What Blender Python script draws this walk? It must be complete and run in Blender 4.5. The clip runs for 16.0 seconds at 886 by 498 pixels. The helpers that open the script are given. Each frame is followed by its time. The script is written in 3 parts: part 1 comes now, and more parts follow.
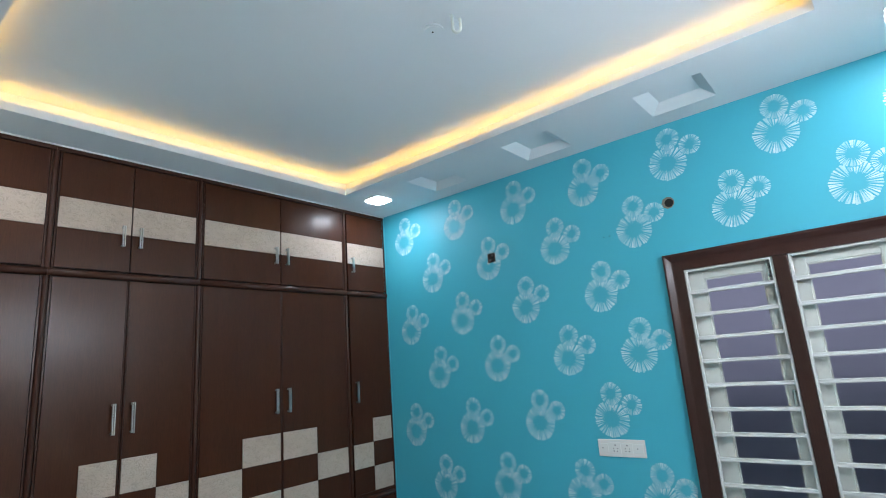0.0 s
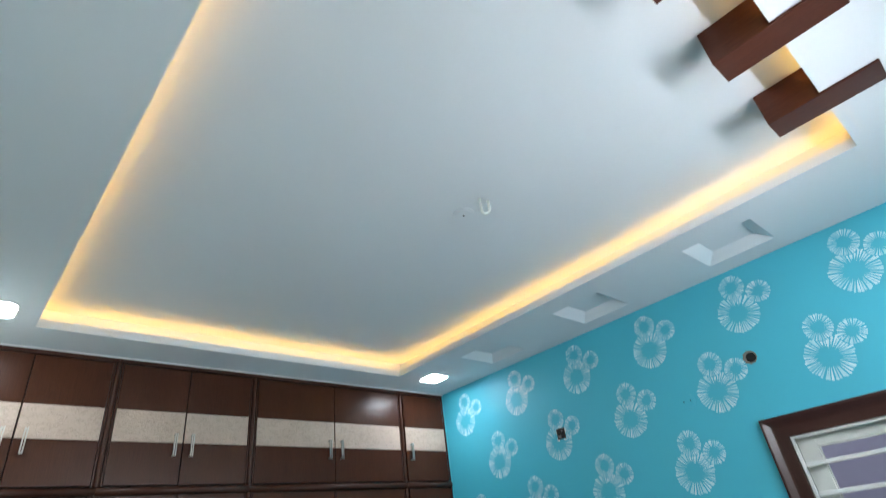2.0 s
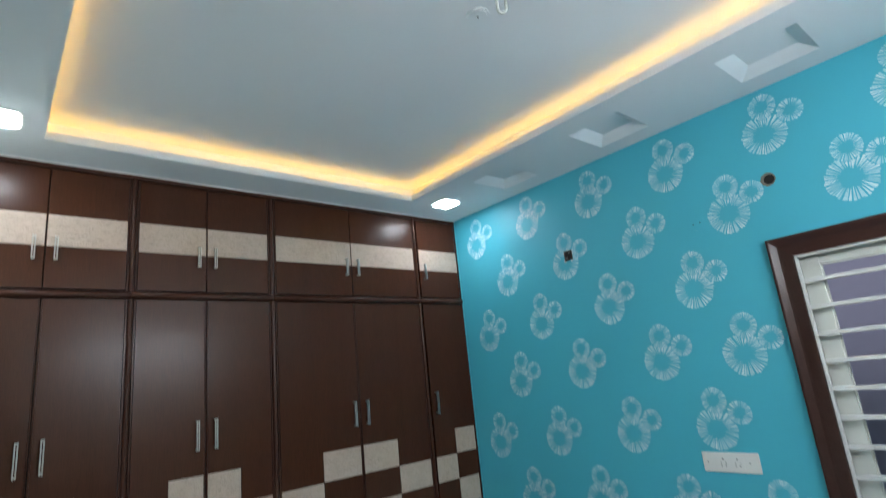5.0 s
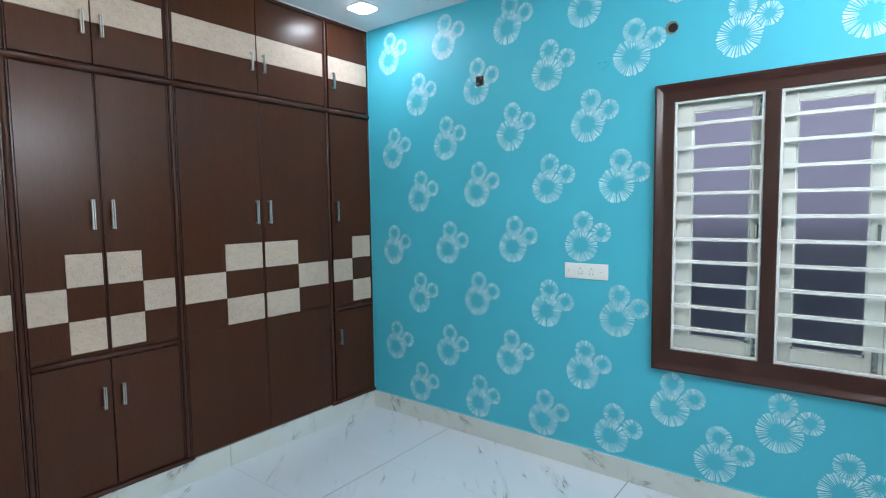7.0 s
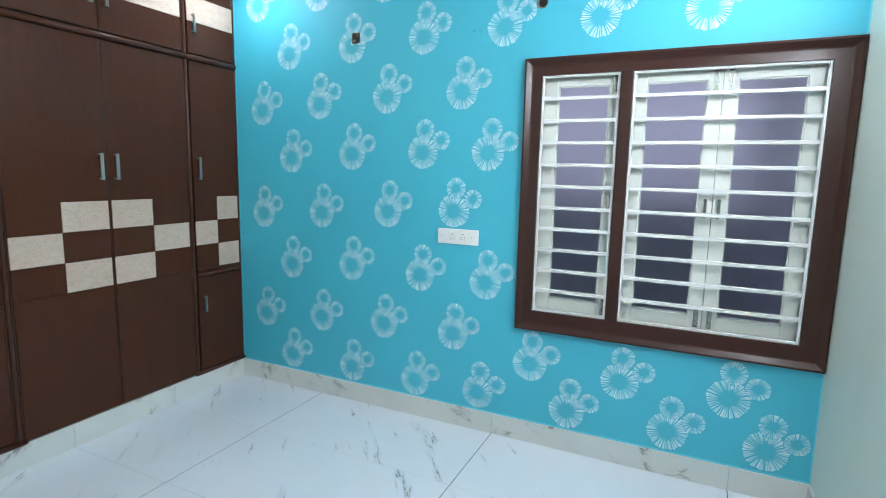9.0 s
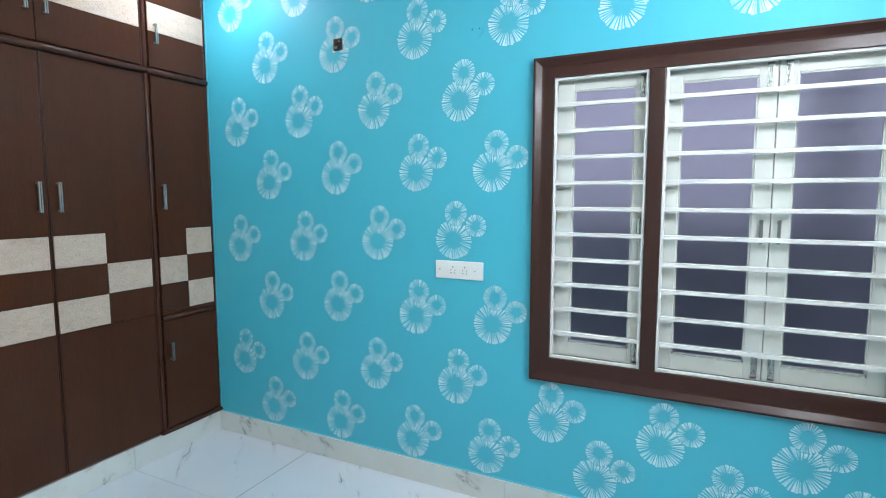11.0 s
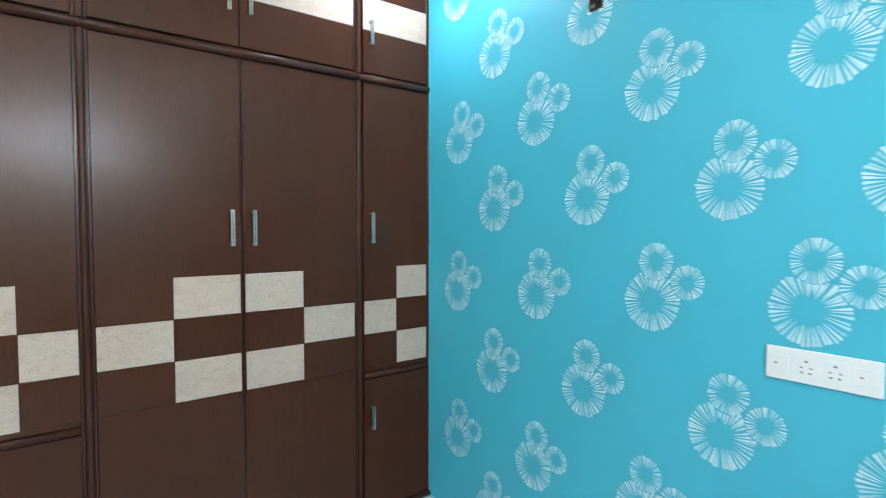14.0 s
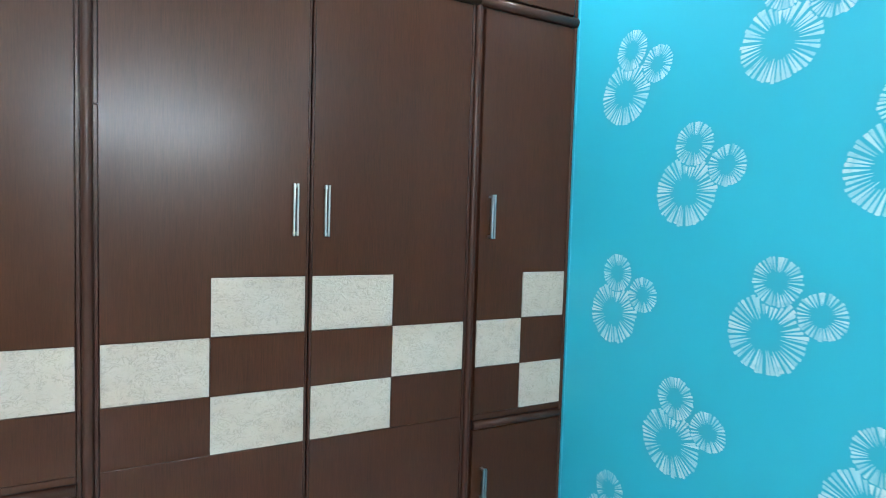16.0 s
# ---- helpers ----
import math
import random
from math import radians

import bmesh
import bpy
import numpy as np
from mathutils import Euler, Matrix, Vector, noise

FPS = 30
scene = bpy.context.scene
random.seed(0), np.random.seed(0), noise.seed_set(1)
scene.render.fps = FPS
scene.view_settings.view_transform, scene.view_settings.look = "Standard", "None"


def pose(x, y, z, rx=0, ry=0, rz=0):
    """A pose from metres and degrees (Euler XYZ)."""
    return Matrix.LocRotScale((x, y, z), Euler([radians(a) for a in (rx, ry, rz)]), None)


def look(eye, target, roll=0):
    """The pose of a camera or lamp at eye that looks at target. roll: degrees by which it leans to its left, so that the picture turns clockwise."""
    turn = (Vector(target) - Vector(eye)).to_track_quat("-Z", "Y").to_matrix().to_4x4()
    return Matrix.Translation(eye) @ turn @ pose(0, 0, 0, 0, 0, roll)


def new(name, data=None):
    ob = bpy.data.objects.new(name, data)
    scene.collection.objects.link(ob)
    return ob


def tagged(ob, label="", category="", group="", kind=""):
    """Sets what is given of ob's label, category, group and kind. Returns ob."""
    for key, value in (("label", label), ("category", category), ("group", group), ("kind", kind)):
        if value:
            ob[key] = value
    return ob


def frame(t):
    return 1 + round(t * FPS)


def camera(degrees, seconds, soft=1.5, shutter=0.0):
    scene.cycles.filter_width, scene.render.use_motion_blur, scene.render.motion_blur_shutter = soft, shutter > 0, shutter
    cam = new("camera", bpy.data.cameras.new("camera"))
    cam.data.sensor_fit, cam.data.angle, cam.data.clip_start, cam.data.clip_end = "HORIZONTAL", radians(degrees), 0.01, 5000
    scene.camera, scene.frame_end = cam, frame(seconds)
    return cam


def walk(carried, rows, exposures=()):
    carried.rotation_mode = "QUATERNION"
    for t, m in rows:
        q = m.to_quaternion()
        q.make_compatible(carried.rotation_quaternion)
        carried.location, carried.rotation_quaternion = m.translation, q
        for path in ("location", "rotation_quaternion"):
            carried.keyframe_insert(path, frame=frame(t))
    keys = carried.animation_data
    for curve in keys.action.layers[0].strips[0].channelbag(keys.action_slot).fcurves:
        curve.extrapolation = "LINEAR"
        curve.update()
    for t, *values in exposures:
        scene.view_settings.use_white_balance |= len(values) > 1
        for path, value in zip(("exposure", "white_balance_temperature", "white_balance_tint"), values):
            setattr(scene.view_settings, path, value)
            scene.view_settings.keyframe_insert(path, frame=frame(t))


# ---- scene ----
cam = camera(79.8, 16.0, 1.0, 0.35)
PATH = [
    (0, (2.84, -2.773, 1.597), (1.606, -1.26, 2.029), -4.3),
    (0.5, (2.81, -2.746, 1.606), (1.538, -1.274, 2.072), -4.3),
    (1, (2.801, -2.725, 1.599), (1.528, -1.31, 2.211), -5.0),
    (1.5, (2.826, -2.692, 1.656), (1.557, -1.369, 2.455), -6.9),
    (2, (2.867, -2.657, 1.7), (1.651, -1.432, 2.71), -8.0),
    (2.5, (2.91, -2.632, 1.736), (1.775, -1.498, 2.93), -8.2),
    (3, (2.937, -2.605, 1.749), (1.798, -1.54, 3.001), -7.6),
    (3.5, (2.924, -2.571, 1.747), (1.713, -1.513, 2.936), -7.9),
    (4, (2.892, -2.55, 1.718), (1.552, -1.446, 2.711), -7.0),
    (4.5, (2.843, -2.557, 1.656), (1.414, -1.377, 2.409), -6.3),
    (5, (2.815, -2.599, 1.615), (1.354, -1.318, 2.089), -5.9),
    (5.2, (2.816, -2.597, 1.573), (1.351, -1.284, 1.932), -5.2),
    (7.3, (2.812, -2.793, 1.472), (1.637, -1.187, 1.271), 0.1),
    (7.5, (2.811, -2.802, 1.478), (1.68, -1.168, 1.249), 0.3),
    (8, (2.831, -2.803, 1.475), (1.819, -1.099, 1.207), 0.9),
    (8.5, (2.846, -2.779, 1.474), (1.934, -1.023, 1.189), 1.1),
    (9, (2.85, -2.731, 1.478), (2.01, -0.939, 1.193), 1.3),
    (9.2, (2.857, -2.691, 1.475), (2.03, -0.888, 1.217), 1.2),
    (11.3, (2.696, -2.214, 1.479), (1.786, -0.441, 1.3), -0.8),
    (11.5, (2.71, -2.158, 1.486), (1.736, -0.419, 1.331), -0.7),
    (12, (2.585, -2.036, 1.5), (1.507, -0.354, 1.403), -1.2),
    (12.5, (2.473, -1.922, 1.51), (1.327, -0.285, 1.42), -1.2),
    (13, (2.363, -1.806, 1.516), (1.094, -0.263, 1.421), -1.3),
    (13.5, (2.23, -1.709, 1.492), (0.816, -0.296, 1.406), -1.1),
    (14, (2.12, -1.552, 1.48), (0.54, -0.329, 1.392), 0.1),
    (14.5, (1.976, -1.436, 1.487), (0.271, -0.395, 1.385), 1.0),
    (15, (1.808, -1.378, 1.475), (0.054, -0.422, 1.367), 1.5),
    (15.5, (1.646, -1.266, 1.453), (-0.144, -0.381, 1.344), 1.5),
    (16, (1.468, -1.223, 1.45), (-0.32, -0.334, 1.347), 1.7),
]
walk(cam, [(t, look(eye, target, roll)) for t, eye, target, roll in PATH],
     [(0.0, 1.0, 6550, 15), (1.0, 1.0, 6600, 15), (2.0, 0.9, 6700, 14), (3.0, 0.42, 6950, 14), (4.0, 0.42, 6900, 14), (5.0, 0.85, 6800, 14), (7.5, 1.55, 6600, 13),
      (9.0, 1.67, 6600, 13), (11.5, 1.65, 6600, 14), (12.5, 1.6, 6600, 14), (14.0, 1.88, 6600, 12), (15.0, 2.15, 6350, 10), (16.0, 2.2, 6050, 4)])

# world: dusk outside the window
world = bpy.data.worlds.new("dusk")
scene.world = world
world.use_nodes = True
wn = world.node_tree.nodes["Background"]
wn.inputs["Color"].default_value = (0.42, 0.43, 0.55, 1)
wn.inputs["Strength"].default_value = 0.42

LAMP_GLOW, TUBE_GLOW, LED_GLOW = 37.0, 132.0, 6.6

# room, metres
EAST, SOUTH, WEST = 3.43, -2.80, -0.56
SOFFIT, TRAY = 2.75, 2.86
TX0, TX1, TY0, TY1 = 0.25, 2.85, -2.49, -0.575
SKIRT = 0.12


# ---- materials ----
def material(name, colour, rough=0.5, metal=0.0):
    m = bpy.data.materials.new(name)
    m.use_nodes = True
    b = m.node_tree.nodes["Principled BSDF"]
    b.inputs["Base Color"].default_value = (*colour, 1)
    b.inputs["Roughness"].default_value = rough
    b.inputs["Metallic"].default_value = metal
    return m, m.node_tree, b


def node(nt, kind, **values):
    n = nt.nodes.new(kind)
    for key, value in values.items():
        n.inputs[key.replace("_", " ")].default_value = value
    return n


def coords(nt, scale=(1, 1, 1), rot=(0, 0, 0), random_shift=False, space="Object"):
    tc = nt.nodes.new("ShaderNodeTexCoord")
    mp = nt.nodes.new("ShaderNodeMapping")
    mp.inputs["Scale"].default_value = scale
    mp.inputs["Rotation"].default_value = [radians(a) for a in rot]
    out = tc.outputs[space]
    if random_shift:
        info = nt.nodes.new("ShaderNodeObjectInfo")
        mul = nt.nodes.new("ShaderNodeMath")
        mul.operation = "MULTIPLY"
        mul.inputs[1].default_value = 37.0
        add = nt.nodes.new("ShaderNodeVectorMath")
        add.operation = "ADD"
        nt.links.new(info.outputs["Random"], mul.inputs[0])
        nt.links.new(out, add.inputs[0])
        nt.links.new(mul.outputs[0], add.inputs[1])
        out = add.outputs[0]
    nt.links.new(out, mp.inputs["Vector"])
    return mp.outputs["Vector"]


def noise_tex(nt, vec, scale, detail=4, rough=0.55, distort=0.0):
    n = node(nt, "ShaderNodeTexNoise", Scale=scale, Detail=detail, Roughness=rough, Distortion=distort)
    nt.links.new(vec, n.inputs["Vector"])
    return n.outputs["Fac"]


def ramp(nt, fac, stops):
    r = nt.nodes.new("ShaderNodeValToRGB")
    while len(r.color_ramp.elements) < len(stops):
        r.color_ramp.elements.new(0.5)
    for e, (p, c) in zip(r.color_ramp.elements, stops):
        e.position, e.color = p, (*c, 1)
    nt.links.new(fac, r.inputs["Fac"])
    return r.outputs["Color"]


def math_node(nt, op, a, b=None):
    n = nt.nodes.new("ShaderNodeMath")
    n.operation = op
    for slot, v in ((0, a), (1, b)):
        if v is None:
            continue
        if isinstance(v, (int, float)):
            n.inputs[slot].default_value = v
        else:
            nt.links.new(v, n.inputs[slot])
    return n.outputs[0]


def mix(nt, fac, a, b):
    n = nt.nodes.new("ShaderNodeMix")
    n.data_type = "RGBA"
    nt.links.new(fac, n.inputs[0])
    for slot, v in ((6, a), (7, b)):
        if isinstance(v, tuple):
            n.inputs[slot].default_value = (*v, 1)
        else:
            nt.links.new(v, n.inputs[slot])
    return n.outputs[2]


def bump(nt, b, height, strength, distance):
    n = node(nt, "ShaderNodeBump", Strength=strength, Distance=distance)
    nt.links.new(height, n.inputs["Height"])
    nt.links.new(n.outputs["Normal"], b.inputs["Normal"])


def wall_paint(name, colour, rough=0.55, vary=0.05, relief=0.12):
    m, nt, b = material(name, colour, rough)
    v = coords(nt)
    c = mix(nt, noise_tex(nt, v, 1.7, 3), tuple(k * (1 - vary) for k in colour), tuple(min(1, k * (1 + vary)) for k in colour))
    nt.links.new(c, b.inputs["Base Color"])
    bump(nt, b, noise_tex(nt, v, 260, 3), relief, 0.001)
    return m


def wood_mat(name, dark, light, rough, axis="z"):
    m, nt, b = material(name, dark, rough)
    stretch = {"z": (1, 1, 0.035), "x": (0.035, 1, 1)}[axis]
    v = coords(nt, stretch, random_shift=True)
    fine = noise_tex(nt, v, 470, 5, 0.8)
    broad = noise_tex(nt, v, 14, 3, 0.5, 0.4)
    f = math_node(nt, "ADD", math_node(nt, "MULTIPLY", fine, 0.82), math_node(nt, "MULTIPLY", broad, 0.18))
    nt.links.new(ramp(nt, f, [(0.30, dark), (0.70, light)]), b.inputs["Base Color"])
    b.inputs["Specular IOR Level"].default_value = 0.22
    b.inputs["Coat Weight"].default_value = 0.07
    b.inputs["Coat Roughness"].default_value = 0.2
    bump(nt, b, fine, 0.12, 0.0006)
    return m


def skirting_marble(name, base, vein):
    m, nt, b = material(name, base, 0.2)
    v = coords(nt, (1, 1, 1), (0, 0, 0), True)
    dot = nt.nodes.new("ShaderNodeVectorMath")
    dot.operation = "DOT_PRODUCT"
    dot.inputs[1].default_value = (2.6, -2.6, 1.7)
    nt.links.new(v, dot.inputs[0])
    sep = nt.nodes.new("ShaderNodeSeparateXYZ")
    nt.links.new(v, sep.inputs[0])
    join = nt.nodes.new("ShaderNodeCombineXYZ")
    nt.links.new(dot.outputs["Value"], join.inputs["X"])
    nt.links.new(math_node(nt, "MULTIPLY", sep.outputs["Z"], 2.2), join.inputs["Z"])
    lines = noise_tex(nt, join.outputs[0], 1.0, 5, 0.62, 0.6)
    ridge = math_node(nt, "ABSOLUTE", math_node(nt, "SUBTRACT", lines, 0.5))
    thin = node(nt, "ShaderNodeMapRange", From_Min=0.0, From_Max=0.012, To_Min=0.9, To_Max=0.0)
    soft = node(nt, "ShaderNodeMapRange", From_Min=0.0, From_Max=0.05, To_Min=0.22, To_Max=0.0)
    nt.links.new(ridge, thin.inputs["Value"])
    nt.links.new(ridge, soft.inputs["Value"])
    here = node(nt, "ShaderNodeMapRange", From_Min=0.50, From_Max=0.64, To_Min=0.0, To_Max=0.7)
    nt.links.new(noise_tex(nt, v, 6, 2), here.inputs["Value"])
    amount = math_node(nt, "MULTIPLY", math_node(nt, "ADD", thin.outputs[0], soft.outputs[0]), here.outputs[0])
    cloud = mix(nt, noise_tex(nt, v, 3, 4), base, tuple(k * 0.88 for k in base))
    nt.links.new(mix(nt, amount, cloud, vein), b.inputs["Base Color"])
    return m


def marble(name, base, vein, shift=True):
    m, nt, b = material(name, base, 0.12)
    v = coords(nt, (1, 1, 1), (0, 0, 0), shift)
    warp = noise_tex(nt, v, 1.6, 5, 0.6)
    turned = coords(nt, (1, 1, 1), (0, 0, -40), shift)
    squeeze = nt.nodes.new("ShaderNodeMapping")
    squeeze.inputs["Scale"].default_value = (4.2, 0.62, 2.0)
    nt.links.new(turned, squeeze.inputs["Vector"])
    v2 = squeeze.outputs["Vector"]
    lines = noise_tex(nt, v2, 1.2, 6, 0.6, 0.35)
    ridge = math_node(nt, "ABSOLUTE", math_node(nt, "SUBTRACT", lines, 0.5))
    thin = node(nt, "ShaderNodeMapRange", From_Min=0.0, From_Max=0.0045, To_Min=1.0, To_Max=0.0)
    nt.links.new(ridge, thin.inputs["Value"])
    soft = node(nt, "ShaderNodeMapRange", From_Min=0.0, From_Max=0.05, To_Min=0.20, To_Max=0.0)
    nt.links.new(ridge, soft.inputs["Value"])
    patchy = node(nt, "ShaderNodeMapRange", From_Min=0.59, From_Max=0.68, To_Min=0.0, To_Max=1.0)
    nt.links.new(noise_tex(nt, v2, 3.1, 3), patchy.inputs["Value"])
    amount = math_node(nt, "MULTIPLY", math_node(nt, "ADD", thin.outputs[0], soft.outputs[0]), patchy.outputs[0])
    cloud = mix(nt, warp, base, tuple(k * 0.9 for k in base))
    clamp = math_node(nt, "MINIMUM", amount, 0.85)
    nt.links.new(mix(nt, clamp, cloud, vein), b.inputs["Base Color"])
    b.inputs["Roughness"].default_value = 0.14
    return m


def glow(name, colour, strength):
    m, nt, b = material(name, (0.8, 0.8, 0.8), 0.5)
    b.inputs["Emission Color"].default_value = (*colour, 1)
    b.inputs["Emission Strength"].default_value = strength
    return m


TEAL = wall_paint("teal_paint", (0.053, 0.465, 0.60), 0.5, 0.04)
PALE_EDGE = wall_paint("pale_cyan_edge", (0.11, 0.60, 0.74), 0.5, 0.06)
PALE = wall_paint("pale_green_paint", (0.66, 0.74, 0.66), 0.6, 0.03)
CEIL = wall_paint("ceiling_paint", (0.76, 0.79, 0.81), 0.75, 0.02)
WOOD = wood_mat("walnut_laminate", (0.034, 0.0088, 0.0032), (0.080, 0.0238, 0.0090), 0.31)
MOULD = wood_mat("stained_moulding", (0.038, 0.012, 0.0065), (0.072, 0.025, 0.014), 0.33)
FRAMEW = wood_mat("window_wood", (0.028, 0.0122, 0.0092), (0.057, 0.0245, 0.0185), 0.33)
FRAMEH = wood_mat("window_wood_level", (0.034, 0.012, 0.009), (0.060, 0.022, 0.017), 0.33, "x")
SLATW = wood_mat("slat_laminate", (0.055, 0.014, 0.008), (0.11, 0.034, 0.019), 0.35, "x")
TILE = marble("white_marble_tile", (0.70, 0.735, 0.79), (0.045, 0.05, 0.06))
SKIRTM = skirting_marble("marble_skirting", (0.68, 0.70, 0.67), (0.13, 0.135, 0.11))
GROUT, _, _ = material("grout", (0.02, 0.022, 0.025), 0.9)
DARK, _, _ = material("dark_gap", (0.012, 0.008, 0.007), 0.8)
CHROME, _, _ = material("chrome", (0.58, 0.56, 0.52), 0.28, 1.0)
STEEL, _, _ = material("polished_steel", (0.56, 0.56, 0.55), 0.2, 1.0)
MARK, _, _ = material("grey_mark", (0.16, 0.16, 0.16), 0.6)
SOCKET, _, _ = material("white_plastic", (0.80, 0.80, 0.78), 0.3)
# near black, painted as the shade inside the wall openings
HOLE_SHADE, _, _ = material("hole_shade", (0.012, 0.011, 0.010), 0.9)
RUST, _, _ = material("rusty_steel", (0.05, 0.035, 0.025), 0.8)
CEMENT, _, _ = material("raw_plaster", (0.22, 0.19, 0.16), 0.95)
WHITEM = wall_paint("white_enamel", (0.72, 0.74, 0.69), 0.35, 0.03, 0.04)
GRILL = wall_paint("white_grille_paint", (0.71, 0.72, 0.70), 0.35, 0.02, 0.04)
PANELGLOW = glow("lamp_diffuser", (0.83, 0.935, 1.04), LAMP_GLOW)
LEDGLOW = glow("warm_led", (1.0, 0.55, 0.10), LED_GLOW)
TUBEGLOW = glow("tube_diffuser", (0.85, 0.94, 1.04), TUBE_GLOW)


def cream_mat():
    m, nt, b = material("cream_relief", (0.64, 0.56, 0.50), 0.55)
    v = coords(nt, (1, 1, 1.5), random_shift=True)
    swirl = noise_tex(nt, v, 30, 3, 0.6, 2.2)
    ridge = math_node(nt, "ABSOLUTE", math_node(nt, "SUBTRACT", swirl, 0.5))
    thread = node(nt, "ShaderNodeMapRange", From_Min=0.0, From_Max=0.05, To_Min=1.0, To_Max=0.0)
    nt.links.new(ridge, thread.inputs["Value"])
    here = node(nt, "ShaderNodeMapRange", From_Min=0.40, From_Max=0.55, To_Min=0.0, To_Max=0.42)
    nt.links.new(noise_tex(nt, v, 30, 3), here.inputs["Value"])
    amount = math_node(nt, "MULTIPLY", thread.outputs[0], here.outputs[0])
    ground = mix(nt, noise_tex(nt, v, 9, 4), (0.46, 0.345, 0.265), (0.61, 0.48, 0.395))
    nt.links.new(mix(nt, amount, ground, (0.20, 0.15, 0.115)), b.inputs["Base Color"])
    height = math_node(nt, "SUBTRACT", swirl, math_node(nt, "MULTIPLY", amount, 0.25))
    bump(nt, b, height, 0.8, 0.005)
    return m


def stencil_mat():
    m, nt, b = material("stencil_white", (0.60, 0.80, 0.82), 0.5)
    g = nt.nodes.new("ShaderNodeNewGeometry")
    petal = ramp(nt, g.outputs["Random Per Island"], [(0.0, (0.29, 0.62, 0.71)), (0.5, (0.47, 0.73, 0.785)), (1.0, (0.66, 0.81, 0.84))])
    worn = node(nt, "ShaderNodeMapRange", From_Min=0.56, From_Max=0.74, To_Min=0.0, To_Max=0.7)
    nt.links.new(noise_tex(nt, coords(nt, random_shift=True), 34, 3), worn.inputs["Value"])
    nt.links.new(mix(nt, worn.outputs[0], petal, (0.10, 0.50, 0.62)), b.inputs["Base Color"])
    return m


def glass_mat():
    m, nt, b = material("frosted_glass", (0.60, 0.64, 0.74), 0.16)
    b.inputs["Transmission Weight"].default_value = 1.0
    b.inputs["Roughness"].default_value = 0.5
    b.inputs["IOR"].default_value = 1.35
    return m


YARD = wall_paint("damp_plaster", (0.20, 0.205, 0.23), 0.9)
CREAM, STENCIL, GLASS = cream_mat(), stencil_mat(), glass_mat()


# ---- mesh helpers ----
def box_in(bm, x0, x1, y0, y1, z0, z1, bevel=0.0):
    made = bmesh.ops.create_cube(bm, size=1.0, matrix=Matrix.Translation(((x0 + x1) / 2, (y0 + y1) / 2, (z0 + z1) / 2)) @ Matrix.Diagonal((x1 - x0, y1 - y0, z1 - z0, 1)))
    if bevel:
        edges = {e for v in made["verts"] for e in v.link_edges}
        bmesh.ops.bevel(bm, geom=list(edges), offset=bevel, segments=2, affect="EDGES", profile=0.5)


def quad_in(bm, *points):
    return bm.faces.new([bm.verts.new(p) for p in points])


def prism_in(bm, outline, a, b, axis):
    """A closed outline, extruded from a to b along the axis."""
    def at(u, v, w):
        return {"x": (w, u, v), "y": (u, w, v), "z": (u, v, w)}[axis]
    lo = [bm.verts.new(at(u, v, a)) for u, v in outline]
    hi = [bm.verts.new(at(u, v, b)) for u, v in outline]
    n = len(outline)
    for i in range(n):
        bm.faces.new((lo[i], lo[(i + 1) % n], hi[(i + 1) % n], hi[i]))
    bm.faces.new(lo[::-1])
    bm.faces.new(hi)
    bmesh.ops.recalc_face_normals(bm, faces=bm.faces[:])


def half_round(bm, centre, radius, a, b, axis, base=0.0, steps=10):
    """A half-round moulding that stands on the plane x = base. centre: y for an upright one, z for a level one."""
    arc = [(base + radius * math.sin(math.pi * i / steps), centre - radius * math.cos(math.pi * i / steps)) for i in range(steps + 1)]
    if axis == "z":
        prism_in(bm, arc, a, b, "z")
    else:
        lo = [bm.verts.new((u, a, v)) for u, v in arc]
        hi = [bm.verts.new((u, b, v)) for u, v in arc]
        for i in range(steps):
            bm.faces.new((lo[i], hi[i], hi[i + 1], lo[i + 1])).smooth = True
        bm.faces.new(lo)
        bm.faces.new(hi[::-1])
        bmesh.ops.recalc_face_normals(bm, faces=bm.faces[:])


def cylinder_in(bm, radius, depth, m, segments=20):
    bmesh.ops.create_cone(bm, cap_ends=True, segments=segments, radius1=radius, radius2=radius, depth=depth, matrix=m)


def link_mesh(name, bm, mat):
    me = bpy.data.meshes.new(name)
    bm.to_mesh(me)
    bm.free()
    me.materials.append(mat)
    return new(name, me)


def part(name, bm, mat, parent, label=""):
    ob = link_mesh(name, bm, mat)
    ob.parent = parent
    return tagged(ob, label)


def boxes(*items, bevel=0.0):
    bm = bmesh.new()
    for it in items:
        box_in(bm, *it, bevel=bevel)
    return bm


def structure(name, bm, mat, label):
    return tagged(link_mesh(name, bm, mat), label, kind="structure")


def base(name, place, label, category, group=""):
    e = new(name)
    e.location = place
    return tagged(e, label, category, group)


# ---- structure ----
WX0, WX1, WZ0, WZ1 = 2.075, 3.365, 0.70, 2.01
wall_north = structure("wall_north", boxes((WEST, WX0, 0, 0.16, 0, 3.0), (WX0, WX1, 0, 0.16, 0, WZ0), (WX0, WX1, 0, 0.16, WZ1, 3.0), (WX1, EAST + 0.15, 0, 0.16, 0, 3.0)), TEAL, "teal painted wall stencilled with white fan circles")
structure("wall_east", boxes((EAST, EAST + 0.15, -4.6, 0, -0.1, 3.0)), PALE, "plain pale green painted wall")
DX0, DX1, DZ = 2.40, 3.30, 2.10
structure("wall_south", boxes((WEST, DX0, SOUTH - 0.15, SOUTH, 0, 3.0), (DX0, DX1, SOUTH - 0.15, SOUTH, DZ, 3.0), (DX1, EAST, SOUTH - 0.15, SOUTH, 0, 3.0)), PALE, "plain pale green wall with an open doorway")
